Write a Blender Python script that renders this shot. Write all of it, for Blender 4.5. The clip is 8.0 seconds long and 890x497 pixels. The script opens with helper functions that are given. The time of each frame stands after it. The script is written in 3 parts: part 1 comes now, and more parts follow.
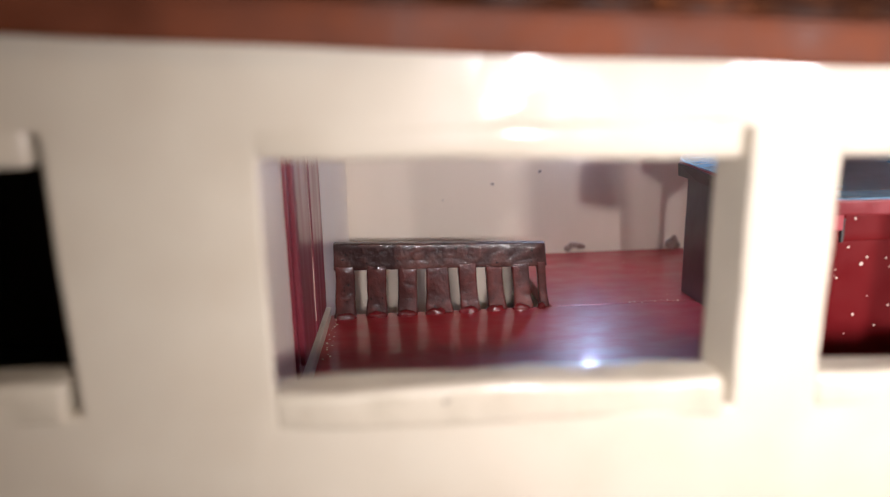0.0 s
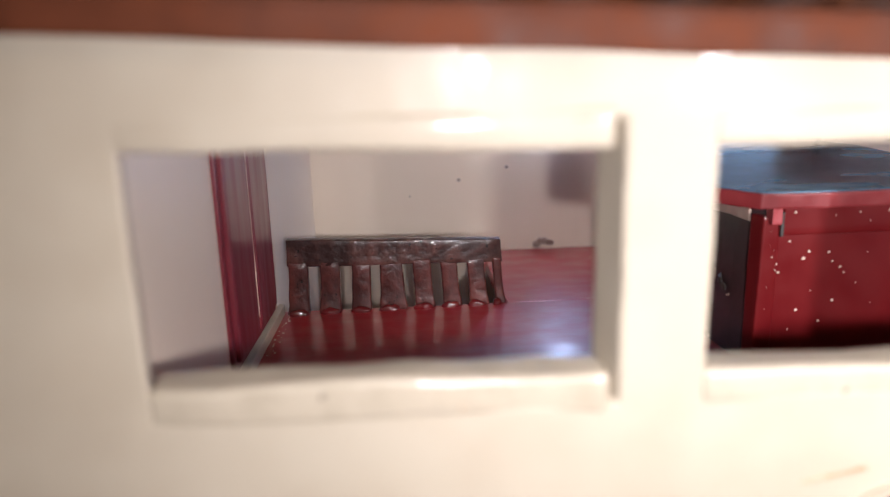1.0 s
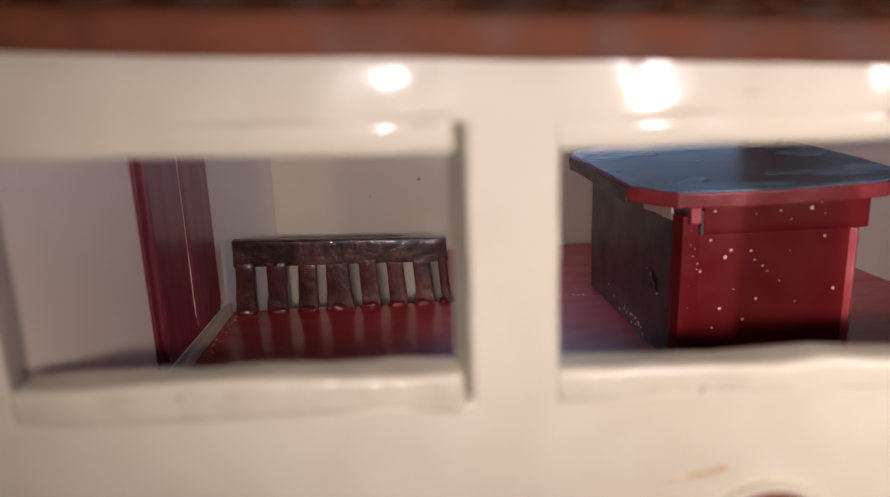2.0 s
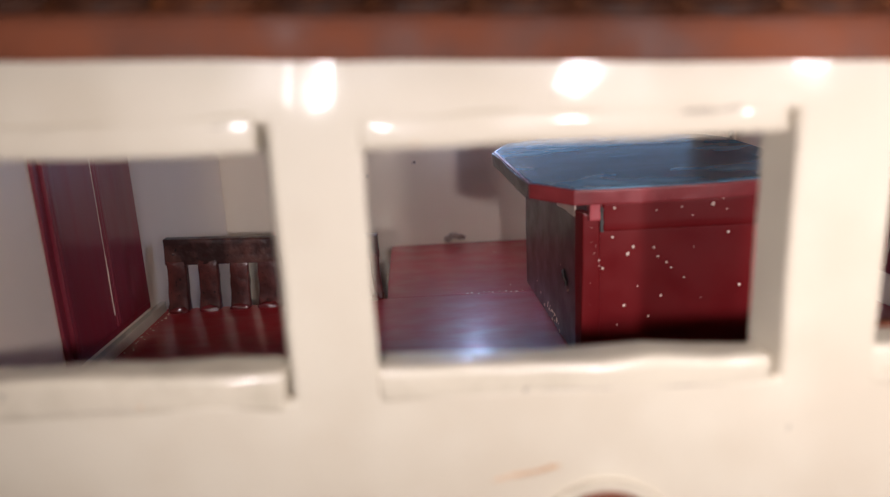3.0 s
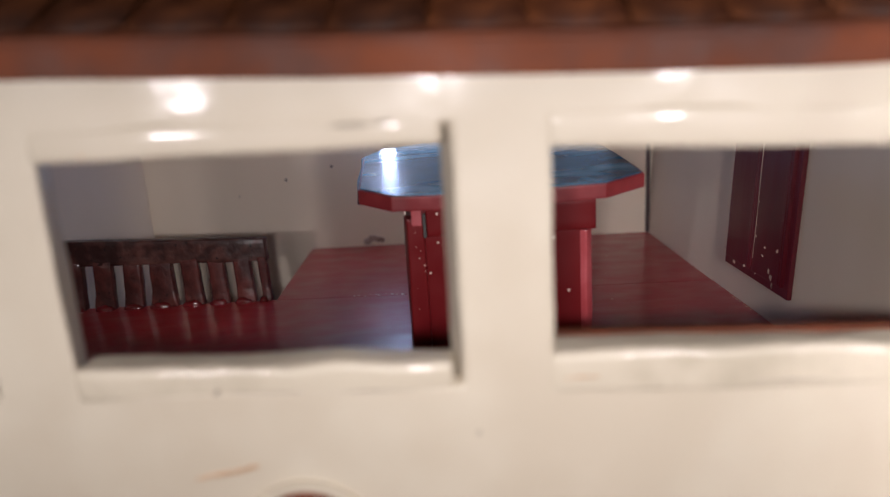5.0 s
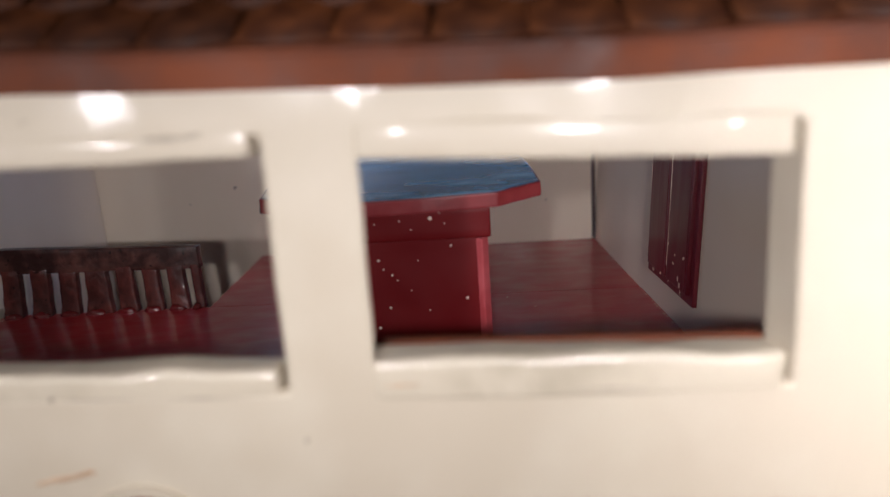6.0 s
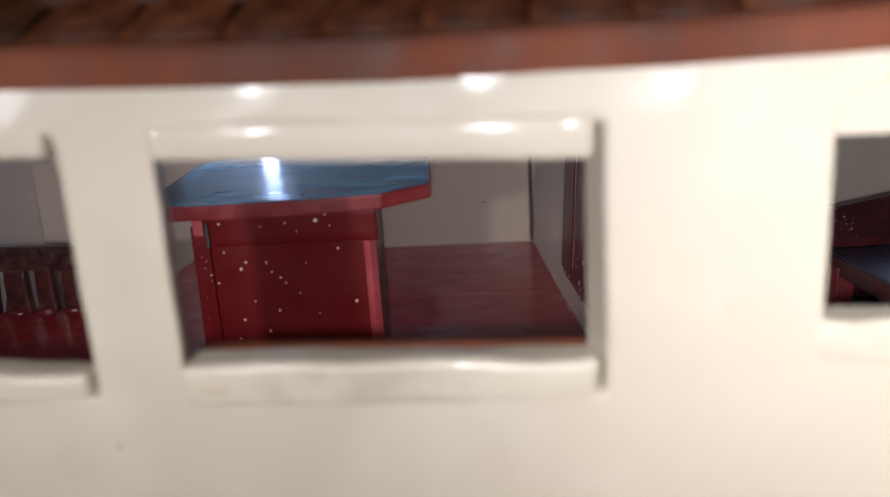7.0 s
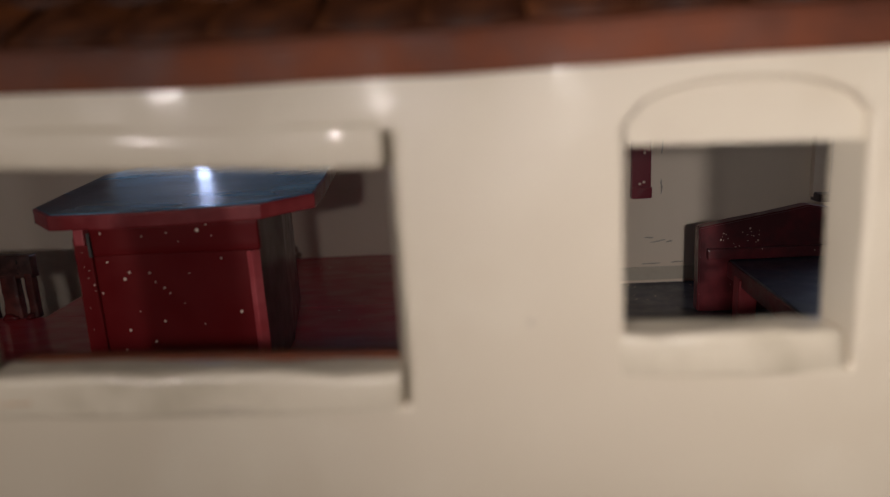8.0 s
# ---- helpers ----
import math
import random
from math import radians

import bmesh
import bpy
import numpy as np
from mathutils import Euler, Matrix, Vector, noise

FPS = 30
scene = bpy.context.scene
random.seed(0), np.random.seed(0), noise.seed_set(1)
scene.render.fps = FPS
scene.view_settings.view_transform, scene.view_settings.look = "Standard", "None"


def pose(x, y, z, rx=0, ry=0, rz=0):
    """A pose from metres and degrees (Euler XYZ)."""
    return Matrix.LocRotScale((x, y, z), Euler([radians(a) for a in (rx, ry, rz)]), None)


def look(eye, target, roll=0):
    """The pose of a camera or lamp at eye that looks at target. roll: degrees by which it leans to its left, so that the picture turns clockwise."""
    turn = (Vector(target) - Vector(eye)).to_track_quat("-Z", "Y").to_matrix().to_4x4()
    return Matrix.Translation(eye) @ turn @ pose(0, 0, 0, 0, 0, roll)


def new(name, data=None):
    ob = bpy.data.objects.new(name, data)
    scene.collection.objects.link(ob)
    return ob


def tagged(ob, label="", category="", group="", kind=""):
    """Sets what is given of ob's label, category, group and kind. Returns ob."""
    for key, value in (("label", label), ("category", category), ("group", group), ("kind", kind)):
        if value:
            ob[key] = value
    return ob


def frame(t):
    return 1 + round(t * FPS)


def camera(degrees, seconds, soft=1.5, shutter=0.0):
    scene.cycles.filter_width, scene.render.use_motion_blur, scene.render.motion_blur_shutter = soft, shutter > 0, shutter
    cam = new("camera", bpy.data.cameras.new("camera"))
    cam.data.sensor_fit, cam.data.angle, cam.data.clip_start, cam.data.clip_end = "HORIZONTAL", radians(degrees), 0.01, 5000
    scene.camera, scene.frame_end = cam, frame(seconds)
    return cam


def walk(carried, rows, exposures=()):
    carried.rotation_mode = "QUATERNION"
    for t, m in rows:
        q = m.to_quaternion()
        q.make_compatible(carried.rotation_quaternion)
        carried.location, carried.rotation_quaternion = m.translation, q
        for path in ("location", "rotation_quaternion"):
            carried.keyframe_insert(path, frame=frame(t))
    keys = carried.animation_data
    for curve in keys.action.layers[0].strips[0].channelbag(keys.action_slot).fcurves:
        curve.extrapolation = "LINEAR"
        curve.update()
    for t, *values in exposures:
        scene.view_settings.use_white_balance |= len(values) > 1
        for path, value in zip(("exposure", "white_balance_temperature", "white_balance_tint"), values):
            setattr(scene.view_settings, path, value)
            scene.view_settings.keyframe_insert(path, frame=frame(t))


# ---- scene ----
cam = camera(62.9, 8.0, soft=1.1)
PATH = [
    (0, (-0.01135, -0.02779, 0.0714), (0.14275, 1.90627, -0.41404), -1.148),
    (0.5, (-0.00456, -0.02903, 0.0714), (0.13941, 1.90508, -0.41695), -1.185),
    (1, (0.00546, -0.02802, 0.07029), (0.12956, 1.90666, -0.42125), -1.549),
    (2.5, (0.03781, -0.03173, 0.07121), (0.10308, 1.90209, -0.43481), -2.424),
    (3, (0.05131, -0.03184, 0.0706), (0.09271, 1.90115, -0.44111), -2.744),
    (3.5, (0.06318, -0.03359, 0.07092), (0.07235, 1.89922, -0.44304), -2.866),
    (4, (0.07679, -0.0344, 0.07148), (0.06019, 1.89711, -0.44715), -3.009),
    (4.5, (0.08689, -0.03455, 0.0706), (0.04556, 1.89722, -0.4457), -3.079),
    (6, (0.12491, -0.03569, 0.06979), (0.01951, 1.89989, -0.42259), -3.744),
    (6.5, (0.13636, -0.03392, 0.06856), (0.0249, 1.89974, -0.42996), -3.476),
    (7, (0.15052, -0.03265, 0.06826), (0.03642, 1.90282, -0.42259), -3.449),
    (7.5, (0.16369, -0.03029, 0.06783), (0.05247, 1.90684, -0.41711), -3.628),
    (8, (0.17585, -0.03011, 0.06671), (0.06362, 1.91181, -0.39841), -3.220),
]
EXPOSURES = [(0, 0.62, 6450, 13), (1, 0.42, 6450, 13), (2.5, -0.56, 6900, 18), (3, -0.23, 6500, 14), (4.5, -0.64, 6500, 13), (6, -0.74, 6350, 11), (6.5, -0.93, 6200, 9), (7.2, -1.06, 6100, 8), (7.6, -1.42, 6450, 10), (8, -2.10, 6900, 12)]
walk(cam, [(t, look(eye, target, roll)) for t, eye, target, roll in PATH], EXPOSURES)
cam.data.dof.use_dof = True
cam.data.dof.focus_distance = 0.195
cam.data.dof.aperture_fstop = 10.5

# ---- world and lamps ----
world = bpy.data.worlds.new("room_air")
scene.world = world
world.use_nodes = True
bg = world.node_tree.nodes["Background"]
bg.inputs["Color"].default_value = (1.0, 0.86, 0.70, 1)
bg.inputs["Strength"].default_value = 0.05


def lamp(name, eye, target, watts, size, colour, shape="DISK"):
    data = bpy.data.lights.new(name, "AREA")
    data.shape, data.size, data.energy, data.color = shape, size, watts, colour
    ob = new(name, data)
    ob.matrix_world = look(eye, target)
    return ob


# the warm ceiling lamp of the room in which the model house stands
lamp("ceiling_lamp", (0.22, -0.36, 0.52), (0.10, 0.06, 0.03), 0.36, 0.12, (1.0, 0.74, 0.50))
# fixed lamps added along the camera's way, standing in for its moving flash
FLASH_WHITE = (1.0, 0.955, 0.965)
# stronger and turned outward towards the right, so the walls darken leftward
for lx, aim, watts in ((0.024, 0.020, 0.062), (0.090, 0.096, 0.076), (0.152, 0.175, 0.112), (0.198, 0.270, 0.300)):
    flash = lamp("flash_stand_in", (lx, -0.047, 0.069), (aim, 0.056, 0.028), watts, 0.007, FLASH_WHITE)
    flash.data.spread = radians(125)
# cool daylight in the small opening high in the back wall
day = lamp("daylight", (0.069, 0.2425, 0.0570), (0.069, 0.10, 0.0570), 0.010, 0.005, (0.46, 0.60, 1.0), "RECTANGLE")
day.data.size_y = 0.009
# lamps added in the same opening, aimed at the side walls to turn them bluish
for lx, target, watts in ((0.0685, (-0.032, 0.185, 0.030), 0.013), (0.0695, (0.174, 0.180, 0.030), 0.004)):
    side_fill = lamp("daylight", (lx, 0.2425, 0.0512), target, watts, 0.006, (0.50, 0.62, 1.0), "RECTANGLE")
    side_fill.data.size_y = 0.004
# cool lamp added before the pane to lift the dark small room
room_fill = lamp("daylight", (0.2930, 0.1870, 0.0450), (0.262, 0.10, 0.020), 0.030, 0.022, (0.55, 0.68, 1.0), "RECTANGLE")
room_fill.data.size_y = 0.026


# ---- materials ----
def material(name, base, second=None, rough=0.35, bump=0.15, grain=260.0, streak=(1, 1, 1), coat=0.0, spread=(0.42, 0.62),
             spots=None, spot_at=0.72, island=0.0, metal=0.0, bump_dist=0.0006):
    m = bpy.data.materials.new(name)
    m.use_nodes = True
    nt = m.node_tree
    n, link = nt.nodes, nt.links.new
    p = n["Principled BSDF"]
    co = n.new("ShaderNodeTexCoord")
    mp = n.new("ShaderNodeMapping")
    mp.inputs["Scale"].default_value = streak
    link(co.outputs["Object"], mp.inputs["Vector"])
    big = n.new("ShaderNodeTexNoise")
    big.inputs["Scale"].default_value, big.inputs["Detail"].default_value = grain * 0.22, 4
    fine = n.new("ShaderNodeTexNoise")
    fine.inputs["Scale"].default_value, fine.inputs["Detail"].default_value = grain, 6
    for tex in (big, fine):
        link(mp.outputs[0], tex.inputs["Vector"])
    mixn = n.new("ShaderNodeMath")
    mixn.operation = "MULTIPLY_ADD"
    link(big.outputs["Fac"], mixn.inputs[0])
    mixn.inputs[1].default_value = 0.65
    half = n.new("ShaderNodeMath")
    half.operation = "MULTIPLY"
    half.inputs[1].default_value = 0.35
    link(fine.outputs["Fac"], half.inputs[0])
    link(half.outputs[0], mixn.inputs[2])
    ramp = n.new("ShaderNodeValToRGB")
    second = second or tuple(c * 0.78 for c in base)
    ramp.color_ramp.elements[0].position, ramp.color_ramp.elements[1].position = spread
    ramp.color_ramp.elements[0].color, ramp.color_ramp.elements[1].color = (*second, 1), (*base, 1)
    link(mixn.outputs[0], ramp.inputs["Fac"])
    out = ramp.outputs["Color"]
    if spots:
        sp = n.new("ShaderNodeTexNoise")
        sp.inputs["Scale"].default_value, sp.inputs["Detail"].default_value = grain * 2.4, 2
        link(co.outputs["Object"], sp.inputs["Vector"])
        sr = n.new("ShaderNodeValToRGB")
        sr.color_ramp.elements[0].position, sr.color_ramp.elements[1].position = spot_at, spot_at + 0.03
        link(sp.outputs["Fac"], sr.inputs["Fac"])
        mx = n.new("ShaderNodeMix")
        mx.data_type = "RGBA"
        link(sr.outputs["Color"], mx.inputs[0])
        link(out, mx.inputs[6])
        mx.inputs[7].default_value = (*spots, 1)
        out = mx.outputs[2]
    if island:
        info = n.new("ShaderNodeObjectInfo")
        hsv = n.new("ShaderNodeHueSaturation")
        rng = n.new("ShaderNodeMapRange")
        rng.inputs[3].default_value, rng.inputs[4].default_value = 1 - island, 1 + island
        link(info.outputs["Random"], rng.inputs[0])
        link(rng.outputs[0], hsv.inputs["Value"])
        link(out, hsv.inputs["Color"])
        out = hsv.outputs[0]
    link(out, p.inputs["Base Color"])
    rr = n.new("ShaderNodeMapRange")
    rr.inputs[1].default_value, rr.inputs[2].default_value = 0.3, 0.7
    rr.inputs[3].default_value, rr.inputs[4].default_value = rough * 0.75, rough * 1.3
    link(fine.outputs["Fac"], rr.inputs[0])
    link(rr.outputs[0], p.inputs["Roughness"])
    p.inputs["Coat Weight"].default_value, p.inputs["Coat Roughness"].default_value = coat, 0.12
    p.inputs["Metallic"].default_value = metal
    bp = n.new("ShaderNodeBump")
    bp.inputs["Strength"].default_value, bp.inputs["Distance"].default_value = bump, bump_dist
    link(mixn.outputs[0], bp.inputs["Height"])
    link(bp.outputs[0], p.inputs["Normal"])
    link(bp.outputs[0], p.inputs["Coat Normal"])
    return m


CREAM = material("cream_enamel", (0.54, 0.483, 0.385), (0.50, 0.437, 0.342), rough=0.50, bump=0.22, grain=110, coat=0.18, bump_dist=0.0018)
CREAM_IN = material("cream_wall_paint", (0.80, 0.690, 0.56), (0.76, 0.650, 0.52), rough=0.4, bump=0.05, grain=90, streak=(1, 1, 0.15), coat=0.1)
CREAM_TRIM = material("cream_trim_paint", (0.53, 0.47, 0.37), (0.41, 0.36, 0.275), rough=0.4, bump=0.6, grain=200, coat=0.5, bump_dist=0.0018, spread=(0.30, 0.50))
RED = material("red_gloss_paint", (0.142, 0.008, 0.009), (0.115, 0.006, 0.008), rough=0.38, bump=0.012, grain=140, coat=0.22, spread=(0.38, 0.62))
FLOOR_RED = material("red_floor_paint", (0.39, 0.020, 0.026), (0.33, 0.016, 0.021), rough=0.40, bump=0.02, grain=150, coat=0.45, streak=(0.6, 1.2, 1), spread=(0.36, 0.64), bump_dist=0.0003)
# paler than RED: the light on the turned corner post is in the colour
POST_RED = material("pale_red_lit", (0.46, 0.085, 0.095), (0.33, 0.045, 0.052), rough=0.38, bump=0.2, grain=300, coat=0.3)
GLOSS_RED = material("thick_red_gloss", (0.16, 0.012, 0.014), (0.09, 0.010, 0.010), rough=0.18, bump=0.3, grain=500, coat=0.8)
DOOR_RED = material("dark_red_door_paint", (0.19, 0.014, 0.026), (0.145, 0.010, 0.020), rough=0.38, bump=0.12, grain=260, streak=(1, 1, 0.12), coat=0.4)
# on the counter sides, the red paint darkened for the shade they lie in
DARK_RED = material("dark_red_and_shade", (0.060, 0.030, 0.034), (0.020, 0.012, 0.014), rough=0.38, bump=0.18, grain=140, coat=0.3, spread=(0.40, 0.62))
# rim red made lighter to hold the sheen of the lit edge
RIM_RED = material("lit_rim_red", (0.27, 0.032, 0.036), (0.19, 0.017, 0.020), rough=0.38, bump=0.2, grain=300, coat=0.4)
SLAT = material("red_brown_varnish", (0.125, 0.030, 0.024), (0.050, 0.014, 0.012), rough=0.39, bump=0.9, grain=380, coat=0.5, spread=(0.42, 0.60), bump_dist=0.0009, spots=(0.012, 0.005, 0.004), spot_at=0.68)
RAIL = material("brown_black_varnish", (0.105, 0.040, 0.032), (0.036, 0.013, 0.011), rough=0.39, bump=1.0, grain=300, coat=0.5, spread=(0.44, 0.56), bump_dist=0.0010, spots=(0.010, 0.005, 0.004), spot_at=0.66)
BLUE = material("blue_brushed_paint", (0.19, 0.39, 0.54), (0.028, 0.066, 0.125), rough=0.20, bump=0.35, grain=150, streak=(0.45, 1.1, 1), coat=0.40, bump_dist=0.0006, spread=(0.44, 0.57), spots=(0.02, 0.025, 0.035), spot_at=0.68)
NAVY = material("dark_navy_paint", (0.050, 0.055, 0.085), (0.022, 0.025, 0.040), rough=0.40, bump=0.35, grain=260, coat=0.3, spots=(0.16, 0.16, 0.19), spot_at=0.76)
BED = material("dark_maroon_paint", (0.17, 0.022, 0.028), (0.07, 0.014, 0.017), rough=0.38, bump=0.4, grain=300, coat=0.3, spots=(0.45, 0.30, 0.26), spot_at=0.76)
ROOF = material("terracotta_roof_paint", (0.115, 0.034, 0.009), (0.036, 0.010, 0.004), rough=0.62, bump=0.5, grain=300, coat=0.0, island=0.4)
FASCIA = material("red_fascia_paint", (0.155, 0.044, 0.019), (0.065, 0.018, 0.008), rough=0.60, bump=0.6, grain=160, coat=0.0, spread=(0.36, 0.62))
for m in (ROOF, FASCIA, RAIL, SLAT, RED):
    m.node_tree.nodes["Principled BSDF"].inputs["Specular IOR Level"].default_value = 0.2
# near-black: shade in the end room, slot and gouge; paint of one frame
BLACK = material("near_black", (0.055, 0.048, 0.044), rough=0.6, bump=0.2)
DROP = material("cream_paint_drop", (0.72, 0.55, 0.45), rough=0.4, bump=0.05)
SCUFF = material("brown_scuff", (0.38, 0.20, 0.10), (0.52, 0.38, 0.26), rough=0.5, bump=0.4, grain=500)
GRIME = material("grey_grime_and_line", (0.42, 0.37, 0.30), (0.33, 0.285, 0.235), rough=0.5, bump=0.3, grain=500)
LOW_RED = material("brown_red_low_paint", (0.20, 0.055, 0.028), (0.12, 0.032, 0.018), rough=0.5, bump=0.4, grain=300)
GREY = material("grey_room_paint", (0.50, 0.44, 0.36), rough=0.7, bump=0.1, grain=20)
WOOD = material("table_wood", (0.26, 0.15, 0.08), (0.17, 0.09, 0.05), rough=0.45, bump=0.2, grain=40, streak=(0.2, 2, 1))
PANE = material("glowing_blue_pane", (0.30, 0.36, 0.48), (0.22, 0.27, 0.38), rough=0.2, bump=0.1, grain=200)
# faint blue glow added to the pane itself; only wall lies behind it
PANE.node_tree.nodes["Principled BSDF"].inputs["Emission Color"].default_value = (0.40, 0.55, 0.90, 1)
PANE.node_tree.nodes["Principled BSDF"].inputs["Emission Strength"].default_value = 0.32


# ---- mesh helpers ----
def mesh_of(name, bm, mat, smooth=False):
    bmesh.ops.recalc_face_normals(bm, faces=bm.faces)
    me = bpy.data.meshes.new(name)
    bm.to_mesh(me)
    bm.free()
    me.materials.append(mat)
    if smooth:
        for poly in me.polygons:
            poly.use_smooth = True
    return me


def thing(name, at=None, bm=None, mat=None, label="", category="", group="", kind="", smooth=False):
    """A top-level thing: an Empty at its base, or one mesh."""
    ob = new(name, mesh_of(name, bm, mat, smooth) if bm else None)
    if at:
        ob.location = at
    if not bm:
        ob.empty_display_size = 0.01
    return tagged(ob, label, category, group, kind)


def part(name, bm, mat, parent, label="", smooth=False):
    ob = new(name, mesh_of(name, bm, mat, smooth))
    ob.parent = parent
    ob.matrix_parent_inverse = Matrix.Translation(-parent.location)
    return tagged(ob, label)


def hexa(corners, bevel=0.0, segments=2):
    """A six-sided block: four corners below and the four above them, in the same order round."""
    bm = bmesh.new()
    v = [bm.verts.new(c) for c in corners]
    for f in ((0, 1, 2, 3), (4, 5, 6, 7), (0, 1, 5, 4), (1, 2, 6, 5), (2, 3, 7, 6), (3, 0, 4, 7)):
        bm.faces.new([v[i] for i in f])
    bmesh.ops.recalc_face_normals(bm, faces=bm.faces)
    if bevel:
        bmesh.ops.bevel(bm, geom=bm.edges[:], offset=bevel, segments=segments, profile=0.6, affect="EDGES")
    return bm


def block(x0, x1, y0, y1, z0, z1, bevel=0.0, segments=2):
    return hexa([(x0, y0, z0), (x1, y0, z0), (x1, y1, z0), (x0, y1, z0), (x0, y0, z1), (x1, y0, z1), (x1, y1, z1), (x0, y1, z1)], bevel, segments)


def prism(points, low, high, bevel=0.0, segments=2):
    """An upright prism on a plan; low and high are heights or functions of x, y."""
    lo = low if callable(low) else (lambda x, y: low)
    hi = high if callable(high) else (lambda x, y: high)
    bm = bmesh.new()
    a = [bm.verts.new((x, y, lo(x, y))) for x, y in points]
    b = [bm.verts.new((x, y, hi(x, y))) for x, y in points]
    bm.faces.new(a), bm.faces.new(b)
    for i in range(len(a)):
        j = (i + 1) % len(a)
        bm.faces.new((a[i], a[j], b[j], b[i]))
    bmesh.ops.recalc_face_normals(bm, faces=bm.faces)
    if bevel:
        bmesh.ops.bevel(bm, geom=bm.edges[:], offset=bevel, segments=segments, profile=0.6, affect="EDGES")
    return bm


def worn(bm, amount, scale, cuts=0, seed=0.0):
    """Uneven, hand-made faces: cuts and a slow wobble of the vertices."""
    if cuts:
        bmesh.ops.subdivide_edges(bm, edges=[e for e in bm.edges if e.calc_length() > 0.004], cuts=cuts, use_grid_fill=True)
    for v in bm.verts:
        v.co += noise.noise_vector(v.co * scale + Vector((seed, seed, seed))) * amount
    return bm


def join(*many):
    """Joins pieces of one part."""
    out = bmesh.new()
    for bm in many:
        me = bpy.data.meshes.new("piece")
        bm.to_mesh(me)
        bm.free()
        out.from_mesh(me)
        bpy.data.meshes.remove(me)
    return out


def drop(x, y, z, r, axis="y"):
    """A dried drop of paint, flat against a face."""
    bm = bmesh.new()
    bmesh.ops.create_icosphere(bm, subdivisions=1, radius=r)
    for v in bm.verts:
        if axis == "y":
            v.co.y *= 0.35
        elif axis == "x":
            v.co.x *= 0.35
        else:
            v.co.z *= 0.35
        v.co += Vector((x, y, z))
    return bm


# ---- the front wall ----
FRONT, THICK, SKEW = 0.056, 0.0068, -0.0019
INNER = FRONT + THICK


def roof_z(x):
    base = 0.0725 - 0.052 * x + 0.125 * x * x if x < 0.21 else 0.0671
    return base - 0.0011 * math.exp(-((x - 0.135) / 0.055) ** 2)


# opening: left, right, bottom left, bottom right, top left, top right
OPENINGS = [
    (-0.1070, -0.0493, 0.0310, 0.0310, 0.0655, 0.0650),
    (-0.0256, 0.0326, 0.0283, 0.0275, 0.0638, 0.0638),
    (0.0441, 0.0971, 0.0278, 0.0270, 0.0632, 0.0624),
    (0.1096, 0.1655, 0.0262, 0.0252, 0.0622, 0.0604),
    (0.1926, 0.2206, 0.0291, 0.0286, 0.0598, 0.0598),
]
ARCH = 0.0046


def front_wall():
    cols, holes = [], set()
    cols.append((-0.150, 0.031, 0.0655))
    for k, (xl, xr, bl, br, tl, tr) in enumerate(OPENINGS):
        steps = 14 if k == 4 else 1
        for i in range(steps + 1):
            u = i / steps
            rise = ARCH * math.sqrt(max(0.0, 1 - (2 * u - 1) ** 2)) if k == 4 else 0.0
            cols.append((xl + (xr - xl) * u, bl + (br - bl) * u, tl + (tr - tl) * u + rise))
            if i < steps:
                holes.add(len(cols) - 1)
    cols.append((0.360, 0.0286, 0.060))
    bm = bmesh.new()
    sides = []
    for y in (FRONT, INNER):
        sides.append([[bm.verts.new((x + (SKEW if y == INNER and 0 < c < len(cols) - 1 else 0.0), y, z)) for z in (-0.055, zb, zt, roof_z(x) + 0.004)] for c, (x, zb, zt) in enumerate(cols)])
    for i in range(len(cols) - 1):
        for j in range(3):
            if j == 1 and i in holes:
                continue
            for g in sides:
                bm.faces.new((g[i][j], g[i + 1][j], g[i + 1][j + 1], g[i][j + 1]))
    a, b = sides
    for edge in [e for e in bm.edges if len(e.link_faces) == 1]:
        v0, v1 = edge.verts
        if abs(v0.co.y - FRONT) < 1e-6:
            find = {}
            for ga, gb in zip(a, b):
                for p, q in zip(ga, gb):
                    find[p] = q
            bm.faces.new((v0, v1, find[v1], find[v0]))
    bmesh.ops.recalc_face_normals(bm, faces=bm.faces)
    return worn(bm, 0.00024, 110, 6)


wall_front = thing("wall_front", bm=front_wall(), mat=CREAM, kind="structure", label="glossy cream enamel front wall of the model house", category="wall")
bev = wall_front.modifiers.new("rounded", "BEVEL")
bev.width, bev.segments, bev.limit_method, bev.angle_limit = 0.0007, 3, "ANGLE", radians(50)

